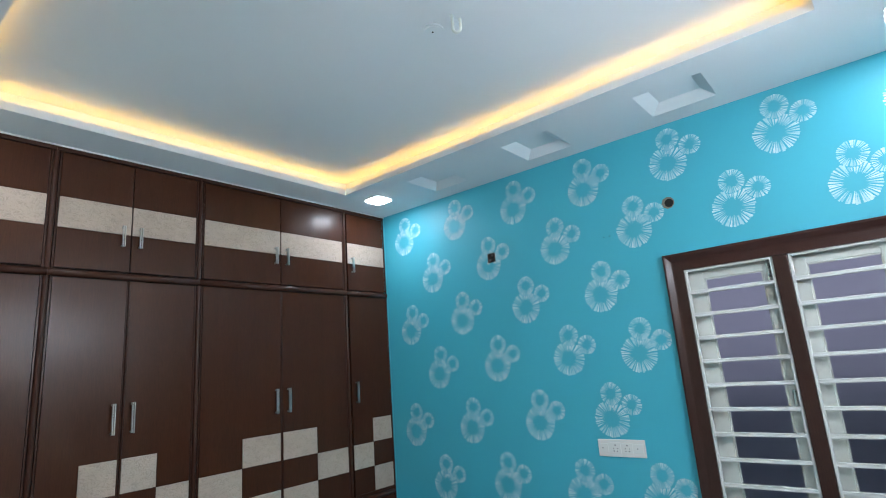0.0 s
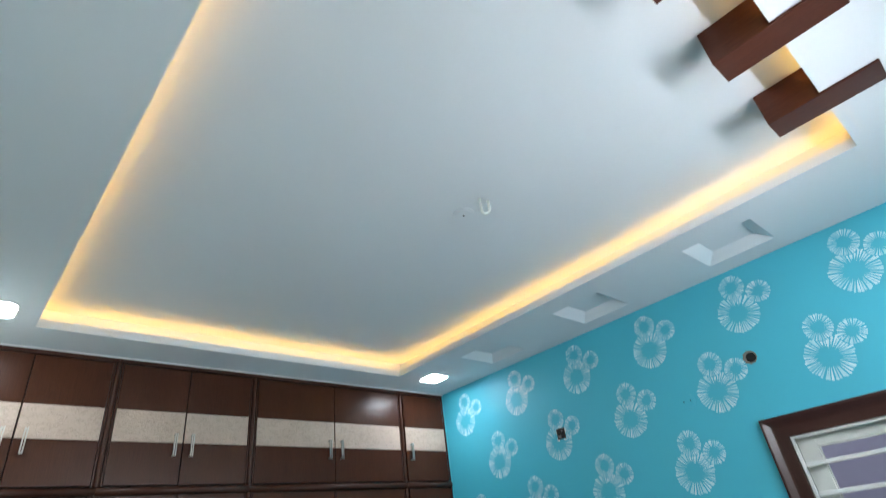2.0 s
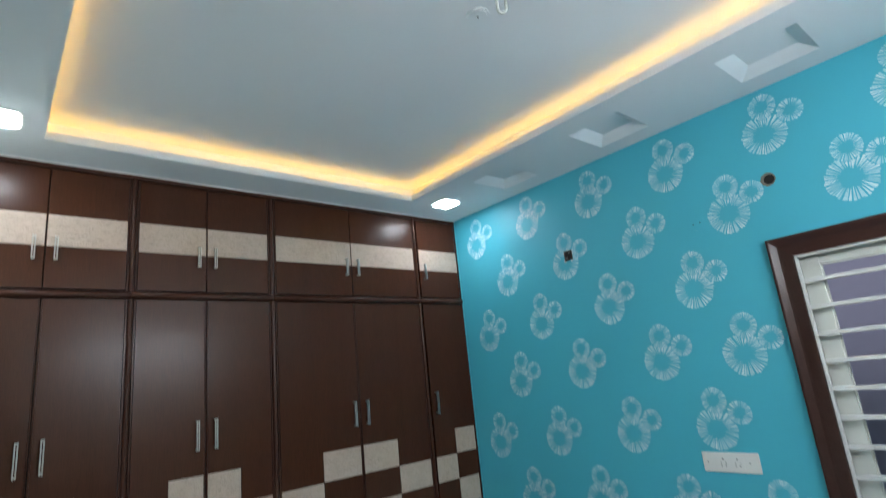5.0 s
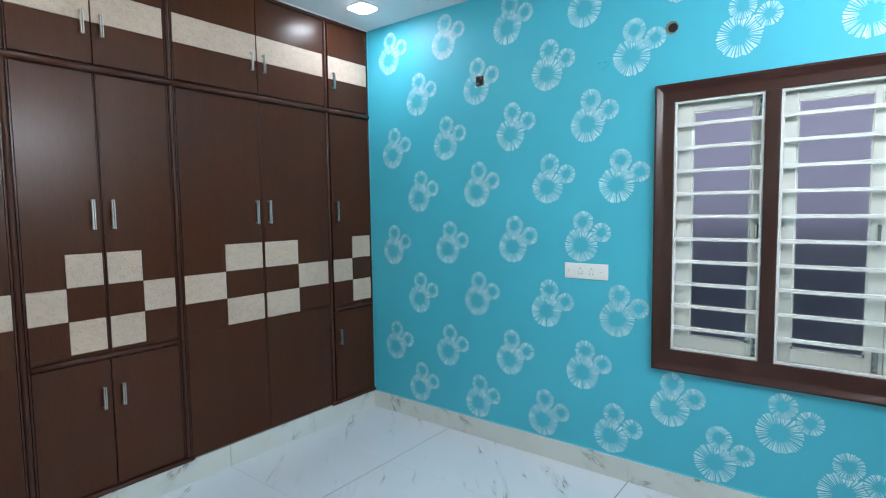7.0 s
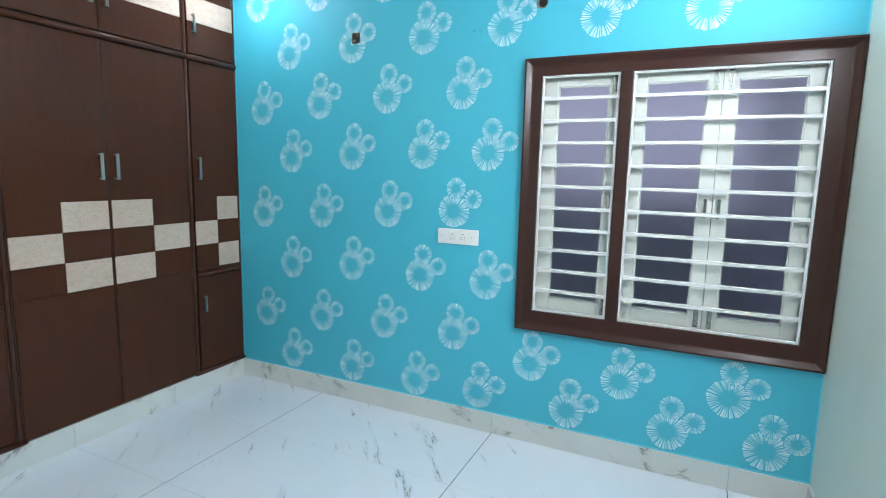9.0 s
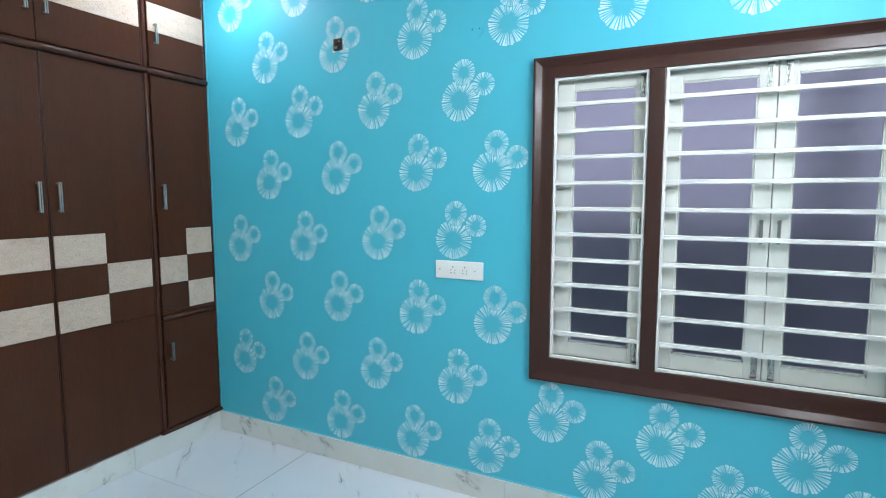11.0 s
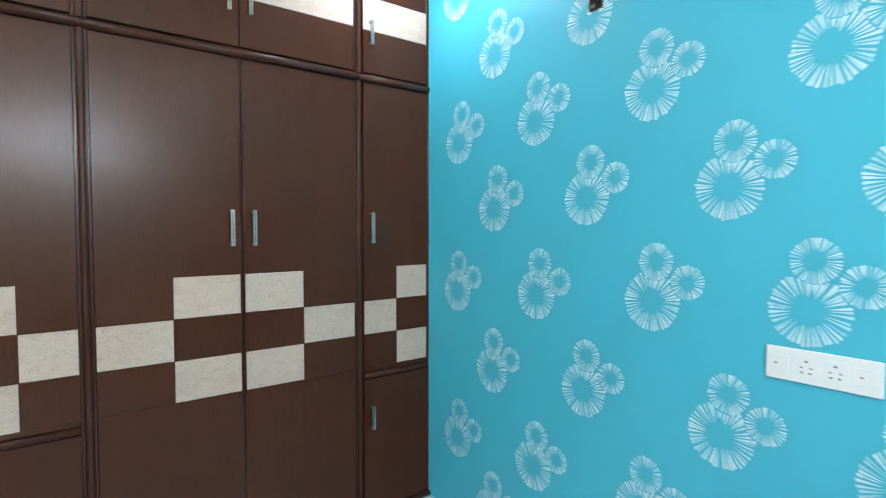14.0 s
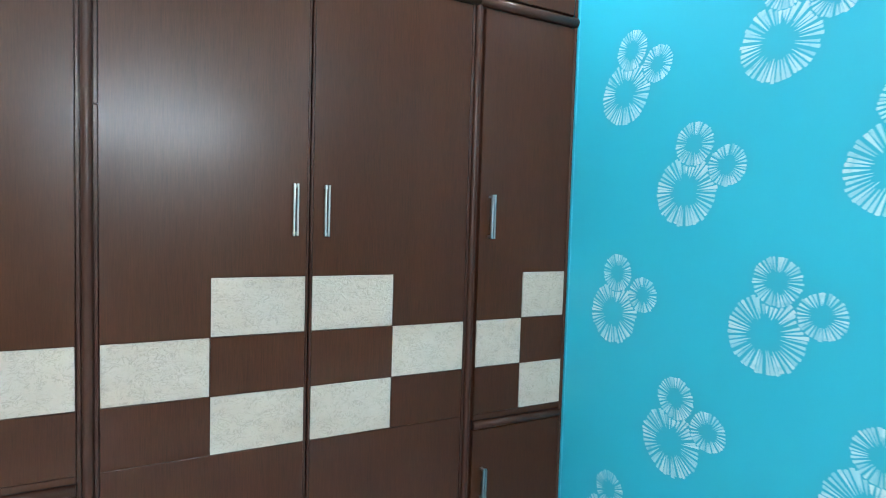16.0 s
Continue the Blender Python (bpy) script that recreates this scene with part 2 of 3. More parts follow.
structure("wall_west", boxes((WEST - 0.15, WEST, -4.6, 0.16, -0.1, 3.0)), PALE, "plain wall behind the wardrobes")
structure("hall_wall", boxes((WEST, EAST, -4.6, -4.45, 0, 3.0)), PALE, "plain pale wall of the hall outside the doorway")
structure("hall_ceiling", boxes((WEST, EAST, -4.45, SOUTH - 0.15, 2.75, 2.9)), CEIL, "plain white hall ceiling")


def recess_grid(bm, xs, ys, holes):
    """The soffit's underside and top, with square openings."""
    for x0, x1 in zip(xs, xs[1:]):
        for y0, y1 in zip(ys, ys[1:]):
            if not any(a <= (x0 + x1) / 2 <= b and c <= (y0 + y1) / 2 <= d for a, b, c, d in holes):
                box_in(bm, x0, x1, y0, y1, SOFFIT, SOFFIT + 0.012)


RECESSES = [(0.68, 0.955, -0.435, -0.15), (1.388, 1.675, -0.425, -0.13), (2.125, 2.425, -0.425, -0.14)]
bm = bmesh.new()
xs = [WEST] + [v for r in RECESSES for v in r[:2]] + [EAST]
box_in(bm, WEST, EAST, TY1, -0.435, SOFFIT, SOFFIT + 0.012)
box_in(bm, WEST, EAST, -0.13, 0, SOFFIT, SOFFIT + 0.012)
edges = [WEST, *[v for r in RECESSES for v in r[:2]], EAST]
for i in range(0, len(edges), 2):
    box_in(bm, edges[i], edges[i + 1], -0.435, -0.13, SOFFIT, SOFFIT + 0.012)
for x0, x1, y0, y1 in RECESSES:
    if y0 > -0.434:
        box_in(bm, x0, x1, -0.435, y0, SOFFIT, SOFFIT + 0.012)
    if y1 < -0.131:
        box_in(bm, x0, x1, y1, -0.13, SOFFIT, SOFFIT + 0.012)
    d, h = 0.055, 0.038
    lo = [(x0, y0), (x1, y0), (x1, y1), (x0, y1)]
    hi = [(x0 + d, y0 + d), (x1 - d, y0 + d), (x1 - d, y1 - d), (x0 + d, y1 - d)]
    for i in range(4):
        j = (i + 1) % 4
        quad_in(bm, (*lo[i], SOFFIT), (*lo[j], SOFFIT), (*hi[j], SOFFIT + h), (*hi[i], SOFFIT + h))
    quad_in(bm, *[(*p, SOFFIT + h) for p in hi])
box_in(bm, WEST, EAST, SOUTH, TY0, SOFFIT, SOFFIT + 0.012)
box_in(bm, WEST, TX0, TY0, TY1, SOFFIT, SOFFIT + 0.012)
box_in(bm, TX1, EAST, TY0, TY1, SOFFIT, SOFFIT + 0.012)
# lip round the tray
L = 0.038
box_in(bm, TX0 - 0.012, TX1 + 0.012, TY1, TY1 + 0.012, SOFFIT + 0.012, SOFFIT + L)
box_in(bm, TX0 - 0.012, TX1 + 0.012, TY0 - 0.012, TY0, SOFFIT + 0.012, SOFFIT + L)
box_in(bm, TX0 - 0.012, TX0, TY0, TY1, SOFFIT + 0.012, SOFFIT + L)
box_in(bm, TX1, TX1 + 0.012, TY0, TY1, SOFFIT + 0.012, SOFFIT + L)
# cove back and tray slab
K = 0.07
box_in(bm, TX0 - K - 0.01, TX1 + K + 0.01, TY1 + K, TY1 + K + 0.01, SOFFIT + 0.012, TRAY)
box_in(bm, TX0 - K - 0.01, TX1 + K + 0.01, TY0 - K - 0.01, TY0 - K, SOFFIT + 0.012, TRAY)
box_in(bm, TX0 - K - 0.01, TX0 - K, TY0 - K, TY1 + K, SOFFIT + 0.012, TRAY)
box_in(bm, TX1 + K, TX1 + K + 0.01, TY0 - K, TY1 + K, SOFFIT + 0.012, TRAY)
box_in(bm, TX0 - K, TX1 + K, TY1 + 0.012, TY1 + K, SOFFIT + 0.0125, SOFFIT + 0.033)
box_in(bm, TX0 - K, TX1 + K, TY0 - K, TY0 - 0.012, SOFFIT + 0.0125, SOFFIT + 0.033)
box_in(bm, TX0 - K, TX0 - 0.012, TY0 - 0.0115, TY1 + 0.0115, SOFFIT + 0.0125, SOFFIT + 0.033)
box_in(bm, TX1 + 0.012, TX1 + K, TY0 - 0.0115, TY1 + 0.0115, SOFFIT + 0.0125, SOFFIT + 0.033)
box_in(bm, WEST, EAST, SOUTH, 0, TRAY, TRAY + 0.1)
structure("ceiling", bm, CEIL, "white plaster tray ceiling with a cove and square recesses")

structure("grout_bed", boxes((WEST, EAST, -4.45, 0, -0.1, -0.0008)), GROUT, "dark grout bed under the floor tiles")
floor = tagged(new("floor"), "white marble floor tiles with grey veins", kind="structure")


# ---- lamps ----
def square_lamp(x, y, size=0.142):
    lamp = base("ceiling_lamp", (x, y, SOFFIT), "square white flush ceiling lamp, switched on, set in the ceiling border", "ceiling lamp", "square ceiling lamps")
    h = size / 2

    def rounded(half, r, z0, z1):
        outline = []
        for q in range(4):
            cx, cy = ((half - r) * (1 if q in (0, 3) else -1), (half - r) * (1 if q < 2 else -1))
            outline += [(cx + r * math.cos(math.pi / 2 * (q + i / 5)), cy + r * math.sin(math.pi / 2 * (q + i / 5))) for i in range(6)]
        bm = bmesh.new()
        prism_in(bm, outline, z0, z1, "z")
        return bm

    part("frame", rounded(h + 0.008, 0.036, -0.006, -0.0005), SOCKET, lamp, "white plastic rim")
    part("diffuser", rounded(h, 0.030, -0.009, -0.0062), PANELGLOW, lamp, "glowing white diffuser")
    return lamp


for lx, ly in ((0.31, -0.335), (0.39, -2.645), (3.12, -0.335), (3.12, -2.62)):
    square_lamp(lx, ly)


def led_strip(x0, x1, y0, y1):
    s = base("led_strip", ((x0 + x1) / 2, (y0 + y1) / 2, SOFFIT + 0.0332), "warm yellow light strip, switched on, lying on the cove ledge", "light strip", "cove light strips")
    hx, hy = (x1 - x0) / 2, (y1 - y0) / 2
    part("strip", boxes((-hx, hx, -hy, hy, 0.0, 0.004)), LEDGLOW, s)


G0, G1 = 0.016, 0.024
led_strip(TX0 - G0, TX1 + G0, TY1 + G0, TY1 + G1)
led_strip(TX0 - G0, TX1 + G0, TY0 - G1, TY0 - G0)
led_strip(TX0 - G1, TX0 - G0, TY0 - G0, TY1 + G0)
led_strip(TX1 + G0, TX1 + G1, TY0 - G0, TY1 + G0)


def tube_light():
    t = base("tube_light", (EAST, -1.40, 2.19), "white wall-mounted tube light, switched on, high on the pale wall", "tube light")
    part("batten", boxes((-0.024, -0.0005, -0.61, 0.61, -0.018, 0.018), bevel=0.003), SOCKET, t, "white plastic batten")
    bm = bmesh.new()
    box_in(bm, -0.034, -0.0245, -0.58, 0.58, -0.014, 0.014, bevel=0.003)
    part("diffuser", bm, TUBEGLOW, t, "glowing cool white diffuser strip")
    # unseen lip, added to cut the tube's light on the soffit
    part("added_shield", boxes((-0.044, -0.0245, -0.60, 0.60, 0.0165, 0.0185)), SOCKET, t)
    for y in (-0.592, 0.592):
        part("end_cap", boxes((-0.036, -0.0245, y - 0.009, y + 0.009, -0.016, 0.016), bevel=0.002), SOCKET, t)


tube_light()


# ---- ceiling slats and hook ----
def ceiling_slat(y):
    s = base("ceiling_slat", (2.700, y, 2.740), "dark red-brown wooden bar across the east edge of the tray ceiling", "ceiling slat", "wooden bars on the ceiling")
    bm = bmesh.new()
    prism_in(bm, [(0, 0), (0.301, 0), (0.301, 0.0097), (0.149, 0.0097), (0.149, 0.1195), (0, 0.1195)], -0.0515, 0.0515, "y")
    bmesh.ops.bevel(bm, geom=bm.edges[:], offset=0.0015, segments=1, affect="EDGES")
    part("bar", bm, SLATW, s)


for k in range(4):
    ceiling_slat(-0.940 - 0.397 * k)


def ceiling_hook():
    h = base("fan_hook", (1.835, -1.365, TRAY), "small white painted steel fan hook under the tray ceiling", "ceiling hook")
    bm = bmesh.new()
    path = [(-0.0145, 0.0), (-0.0145, -0.058)] + [(-0.0145 * math.cos(math.pi * i / 8), -0.058 - 0.016 * math.sin(math.pi * i / 8)) for i in range(1, 8)] + [(0.0145, -0.058), (0.0145, -0.018)]
    rings = []
    for i, (u, w) in enumerate(path):
        a, b = path[max(i - 1, 0)], path[min(i + 1, len(path) - 1)]
        t = Vector((b[0] - a[0], 0, b[1] - a[1])).normalized()
        n = Vector((t.z, 0, -t.x))
        ring = [bm.verts.new(Vector((u, 0, w)) + 0.0055 * (math.cos(q) * n + math.sin(q) * Vector((0, 1, 0)))) for q in [2 * math.pi * j / 8 for j in range(8)]]
        rings.append(ring)
    for r0, r1 in zip(rings, rings[1:]):
        for j in range(8):
            bm.faces.new((r0[j], r0[(j + 1) % 8], r1[(j + 1) % 8], r1[j])).smooth = True
    bm.faces.new(rings[0])
    bm.faces.new(rings[-1][::-1])
    bmesh.ops.recalc_face_normals(bm, faces=bm.faces[:])
    hook = part("hook", bm, WHITEM, h)
    hook.rotation_euler = (0, 0, radians(35))
    c = base("junction_cover", (1.715, -1.357, TRAY), "round flat white junction cover, painted over, on the tray ceiling", "junction cover")
    bm = bmesh.new()
    cylinder_in(bm, 0.042, 0.005, pose(0, 0, -0.0025), 28)
    cylinder_in(bm, 0.034, 0.003, pose(0, 0, -0.0065), 28)
    part("cover", bm, CEIL, c)
    bm = bmesh.new()
    cylinder_in(bm, 0.004, 0.002, pose(0, 0, -0.009), 10)
    part("screw", bm, DARK, c)


ceiling_hook()


# ---- wardrobes ----
def handle_in(door, y, z0, z1, x):
    bm = boxes((x + 0.020, x + 0.029, y - 0.0072, y - 0.0019, z0, z1), (x + 0.020, x + 0.029, y + 0.0019, y + 0.0072, z0, z1), (x, x + 0.0199, y - 0.005, y + 0.005, z0 + 0.003, z0 + 0.010), (x, x + 0.0199, y - 0.005, y + 0.005, z1 - 0.010, z1 - 0.003), bevel=0.0008)
    part("handle", bm, CHROME, door, "brushed chrome bow handle")


EDGING = 0.0065


def door_part(unit, y0, y1, z0, z1, handle, cells=(), bands=(), label="dark walnut laminate door", closing=0):
    """cells: (y0, y1, z0, z1) of cream insets; bands: heights of the grooves."""
    o = unit.location
    zs = sorted({z0, z1, *bands})
    door = part("door", boxes((-0.020, -0.0045, y0 - o.y, y1 - o.y, z0 - o.z, z1 - o.z)), WOOD, unit, label)
    g = 0.0009
    # rounded edging along the closing side
    ya, yb = y0, y1
    if closing:
        ea, eb = (y1 - EDGING, y1) if closing > 0 else (y0, y0 + EDGING)
        ya, yb = (y0, ea) if closing > 0 else (eb, y1)
        part("edging", boxes((-0.0044, 0.0004, ea + 0.0006 - o.y, eb - o.y, z0 - o.z, z1 - o.z), bevel=0.0016), MOULD, door, "rounded dark edging strip")
    top = max((c[3] for c in cells), default=z1) if len(cells) == 3 else z1
    for za, zb in zip(zs, zs[1:]):
        if za >= top - 0.004:
            continue
        row = [c for c in cells if abs(c[2] - za) < 0.004]
        spans, at = [], ya
        for c in sorted(row):
            if c[0] - at > 0.012:
                spans.append((at, c[0]))
            at = c[1]
        if yb - at > 0.012:
            spans.append((at, yb))
        for a, b in spans:
            if len(cells) == 3 and abs(zb - top) < 0.004:
                # the board beside the upper inset runs on over it to the top, in one piece
                m, zt = (b if a == ya else a), z1 - g - o.z
                lo, hi, far = za + g - o.z, zb + g - o.z, (yb - g if a == ya else ya + g) - o.y
                near = (a + g if a == ya else b - g) - o.y
                m = m - o.y + (-g if a == ya else g)
                outline = [(near, lo), (m, lo), (m, hi), (far, hi), (far, zt), (near, zt)]
                bm = bmesh.new()
                prism_in(bm, outline if a == ya else outline[::-1], -0.0044, 0.0, "x")
                part("wood_panel", bm, WOOD, door)
                continue
            part("wood_panel", boxes((-0.0044, 0, a + g - o.y, b - g - o.y, za + g - o.z, zb - g - o.z), bevel=0.0008), WOOD, door)
    for c in cells:
        part("cream_panel", boxes((-0.004, 0.0015, c[0] + 0.0015 - o.y, c[1] - 0.0015 - o.y, c[2] + 0.0015 - o.z, c[3] - 0.0015 - o.z), bevel=0.0012), CREAM, door, "cream stone-textured inset panel")
    if handle:
        handle_in(door, handle[0] - o.y, handle[1] - o.z, handle[2] - o.z, 0.0)
    return door


ROW = (0.825, 0.980, 1.135, 1.290)
LOFTROW = (2.355, 2.505)
BAYS = [(-0.389, -0.004), (-1.417, -0.389), (-2.106, -1.417), (-2.796, -2.106)]
PW = 0.0235


def checker(y0, y1, mid_low):
    """Cream cells of one door: the middle row on one side, the rows above and below it on the other."""
    m = (y0 + y1) / 2
    a, b = ((y0, m), (m, y1)) if mid_low else ((m, y1), (y0, m))
    return [(*a, ROW[1], ROW[2]), (*b, ROW[0], ROW[1]), (*b, ROW[2], ROW[3])]


def bay(y0, y1, split, low_split_z, label):
    unit = base("wardrobe", (0, (y0 + y1) / 2, 0.13), label, "wardrobe", "built-in wardrobe units")
    o = unit.location
    part("carcass", boxes((-0.54, -0.022, y0 + 0.002 - o.y, y1 - 0.002 - o.y, 0.0, 2.005)), DARK, unit, "dark inside seen in the door gaps")
    edge_l, edge_r = y0 + PW, (y1 - PW if y1 < -0.1 else y1 - 0.012)
    doors = [(edge_l, split - 0.002), (split + 0.002, edge_r)] if split else [(edge_l, edge_r)]
    z0 = low_split_z + 0.017 if low_split_z else 0.135
    for i, (a, b) in enumerate(doors):
        left = i == 0 and bool(split)
        hy = b - 0.040 if left else a + (0.040 if split else 0.036)
        closing = (1 if left else -1) if split else 0
        ca, cb = a + (EDGING if closing < 0 else 0), b - (EDGING if closing > 0 else 0)
        door_part(unit, a, b, z0, 2.122, (hy, 1.40, 1.54), checker(ca, cb, left or not split), (*ROW,), "tall walnut laminate door with cream checker insets", closing)
        if low_split_z:
            door_part(unit, a, b, 0.150, low_split_z - 0.017, (hy, 0.54, 0.648), label="short plain walnut laminate door")
    bm = bmesh.new()
    half_round(bm, 2.143 - o.z, 0.017, y0 - o.y, y1 - o.y, "y", -0.004)
    part("top_rail", bm, MOULD, unit, "rounded dark wooden rail")
    if low_split_z:
        bm = bmesh.new()
        half_round(bm, low_split_z - o.z, 0.014, y0 + PW - o.y, edge_r - o.y, "y", -0.004)
        part("middle_rail", bm, MOULD, unit, "rounded dark wooden rail")
        bm = bmesh.new()
        ya, yb = max(y0 - PW, SOUTH + 0.001) - o.y, min(y1 + PW, -0.001) - o.y
        half_round(bm, 0.133 - o.z, 0.012, ya, yb, "y", 0.0064)
        box_in(bm, -0.003, 0.0064, ya, yb, 0.1285 - o.z, 0.145 - o.z)
        part("bottom_rail", bm, MOULD, unit, "rounded dark wooden rail")
    part("post", post_mesh(y0, o.y, 0.014, 1.995), MOULD, unit, "rounded dark wooden post")
    if y1 > -0.1:
        bm = bmesh.new()
        half_round(bm, y1 - 0.006 - o.y, 0.0058, 0.014, 1.995, "z", 0.0)
        box_in(bm, -0.02, 0.0, y1 - 0.0118 - o.y, y1 - o.y, 0.002, 1.995)
        part("end_post", bm, MOULD, unit, "thin dark wooden edge strip")
    return unit


def post_mesh(y, oy, z0, z1):
    bm = bmesh.new()
    box_in(bm, -0.021, -0.014, y - PW + 0.001 - oy, y + PW - 0.001 - oy, z0, z1)
    box_in(bm, -0.0145, -0.001, y - PW + 0.002 - oy, y - 0.0140 - oy, z0, z1, bevel=0.001)
    if abs(y + 0.389) < 0.01:
        pass
    elif abs(y + 1.417) < 0.01 and z1 > 1.0:
        for a, c in ((z0, 1.566), (1.570, z1)):
            box_in(bm, -0.0145, -0.001, y + 0.0140 - oy, y + PW - 0.002 - oy, a, c, bevel=0.001)
    else:
        box_in(bm, -0.0145, -0.001, y + 0.0140 - oy, y + PW - 0.002 - oy, z0, z1, bevel=0.001)
    box_in(bm, -0.0145, -0.004, y - 0.0112 - oy, y + 0.0112 - oy, z0, z1)
    half_round(bm, y - oy, 0.0112, z0, z1, "z", -0.0045)
    return bm


SPLITS = [None, -0.904, -1.766, -2.444]
bay(*BAYS[0], None, 0.787, "narrow walnut wardrobe with cream checker insets beside the teal wall")
bay(*BAYS[1], SPLITS[1], None, "wide two-door walnut wardrobe with full height doors and cream checker insets")
bay(*BAYS[2], SPLITS[2], 0.790, "two-door walnut wardrobe with cream checker insets above short lower doors")
bay(*BAYS[3], SPLITS[3], None, "two-door walnut wardrobe with cream checker insets beside the pale wall")


def loft(y0, y1, split, label):
    unit = base("loft_cupboard", (0, (y0 + y1) / 2, 2.16), label, "loft cupboard", "overhead cupboards above the wardrobes")
    o = unit.location
    part("carcass", boxes((-0.54, -0.022, y0 + 0.002 - o.y, y1 - 0.002 - o.y, -0.010, 0.585)), DARK, unit, "dark inside seen in the door gaps")
    edge_l, edge_r = y0 + PW, (y1 - PW if y1 < -0.1 else y1 - 0.012)
    doors = [(edge_l, split - 0.002), (split + 0.002, edge_r)] if split else [(edge_l, edge_r)]
    for i, (a, b) in enumerate(doors):
        left = i == 0 and bool(split)
        hy = b - 0.040 if left else a + 0.036
        door_part(unit, a, b, 2.167, 2.722, (hy, 2.290, 2.397), [(a, b, *LOFTROW)], LOFTROW, "walnut laminate door with a cream band")
    part("cornice", boxes((-0.02, 0.006, y0 - o.y, y1 - o.y, 0.566, 0.5885), bevel=0.003), MOULD, unit, "dark wooden top strip")
    part("post", post_mesh(y0, o.y, 0.0, 0.565), MOULD, unit, "rounded dark wooden post")
    if y1 > -0.1:
        bm = bmesh.new()
        half_round(bm, y1 - 0.006 - o.y, 0.0058, 0.0, 0.565, "z", 0.0)
        part("end_post", bm, MOULD, unit, "thin dark wooden edge strip")


LOFT_LABELS = ("narrow walnut overhead cupboard with a cream band beside the teal wall", "wide two-door walnut overhead cupboard with cream bands", "two-door walnut overhead cupboard with cream bands", "two-door walnut overhead cupboard with cream bands beside the pale wall")
for (a, b), s, text in zip(BAYS, SPLITS, LOFT_LABELS):
    loft(a, b, s, text)
plinth = structure("wardrobe_plinth", boxes((-0.54, -0.004, SOUTH, -0.001, 0.0, 0.128)), CEMENT, "plinth under the wardrobes")
structure("caulk_line", boxes((0.0063, 0.013, SOUTH + 0.001, -0.001, SOFFIT - 0.006, SOFFIT - 0.0003)), SOCKET, "white sealant line between cupboards and ceiling")


# ---- window ----
window_1 = tagged(new("window_1"), "three-leaf window, closed white shutters with tinted glass in a dark brown wooden frame with a white grille", kind="structure")
OX0, OX1, OZ0, OZ1 = 2.022, 3.428, 0.650, 2.060
AX0, AX1, AX2, AX3, AZ0, AZ1 = 2.108, 2.490, 2.548, 3.325, 0.755, 1.975


def frame_board(bm, p0, p1, inward, width, cap0, cap1):
    """A board from p0 to p1 in the window plane, mitred, moulded on its outer edge."""
    prof = [(0.0, 0.0), (-0.028, 0.0), (-0.035, 0.003), (-0.036, 0.012), (-0.027, 0.026), (-0.020, 0.036), (-0.018, 0.045), *[(-0.018, q) for q in (0.086, 0.087, 0.104) if q < width], (-0.018, width), (0.05, width), (0.05, 0.06), (0.0, 0.06)]
    d = Vector((p1[0] - p0[0], 0, p1[1] - p0[1])).normalized()
    n = Vector((inward[0], 0, inward[1]))
    lo = [bm.verts.new(Vector((p0[0], y, p0[1])) + n * u + d * min(u, cap0)) for y, u in prof]
    hi = [bm.verts.new(Vector((p1[0], y, p1[1])) + n * u - d * min(u, cap1)) for y, u in prof]
    k = len(prof)
    for i in range(k):
        bm.faces.new((lo[i], lo[(i + 1) % k], hi[(i + 1) % k], hi[i]))
    bmesh.ops.recalc_face_normals(bm, faces=bm.faces[:])


for (p0, p1, inward, mat) in (((OX0, OZ0), (OX0, OZ1), (1, 0), FRAMEW), ((OX1, OZ0), (OX1, OZ1), (-1, 0), FRAMEW), ((OX0, OZ1), (OX1, OZ1), (0, -1), FRAMEH), ((OX0, OZ0), (OX1, OZ0), (0, 1), FRAMEH)):
    bm = bmesh.new()
    frame_board(bm, p0, p1, inward, {(1, 0): 0.087, (-1, 0): 0.104, (0, -1): 0.086, (0, 1): 0.106}[inward], *((0.106, 0.086) if inward[0] else (0.087, 0.104)))
    part("frame_board", bm, mat, window_1, "dark brown moulded frame board")
part("mullion", boxes((AX1, AX2, -0.0175, 0.05, AZ0 - 0.001, AZ1 - 0.002), bevel=0.002), FRAMEW, window_1, "dark brown mullion")
# outer reveal and shutters
part("reveal", boxes((AX0 - 0.03, AX3 + 0.03, 0.112, 0.158, OZ0 + 0.052, AZ0 + 0.001), (AX0 - 0.03, AX3 + 0.03, 0.112, 0.158, AZ1, OZ1 - 0.052), (AX0 - 0.03, AX0 + 0.002, 0.112, 0.158, AZ0, AZ1), (AX3 - 0.002, AX3 + 0.03, 0.112, 0.158, AZ0, AZ1), (AX1 - 0.002, AX2 + 0.002, 0.112, 0.158, AZ0, AZ1)), FRAMEW, window_1)


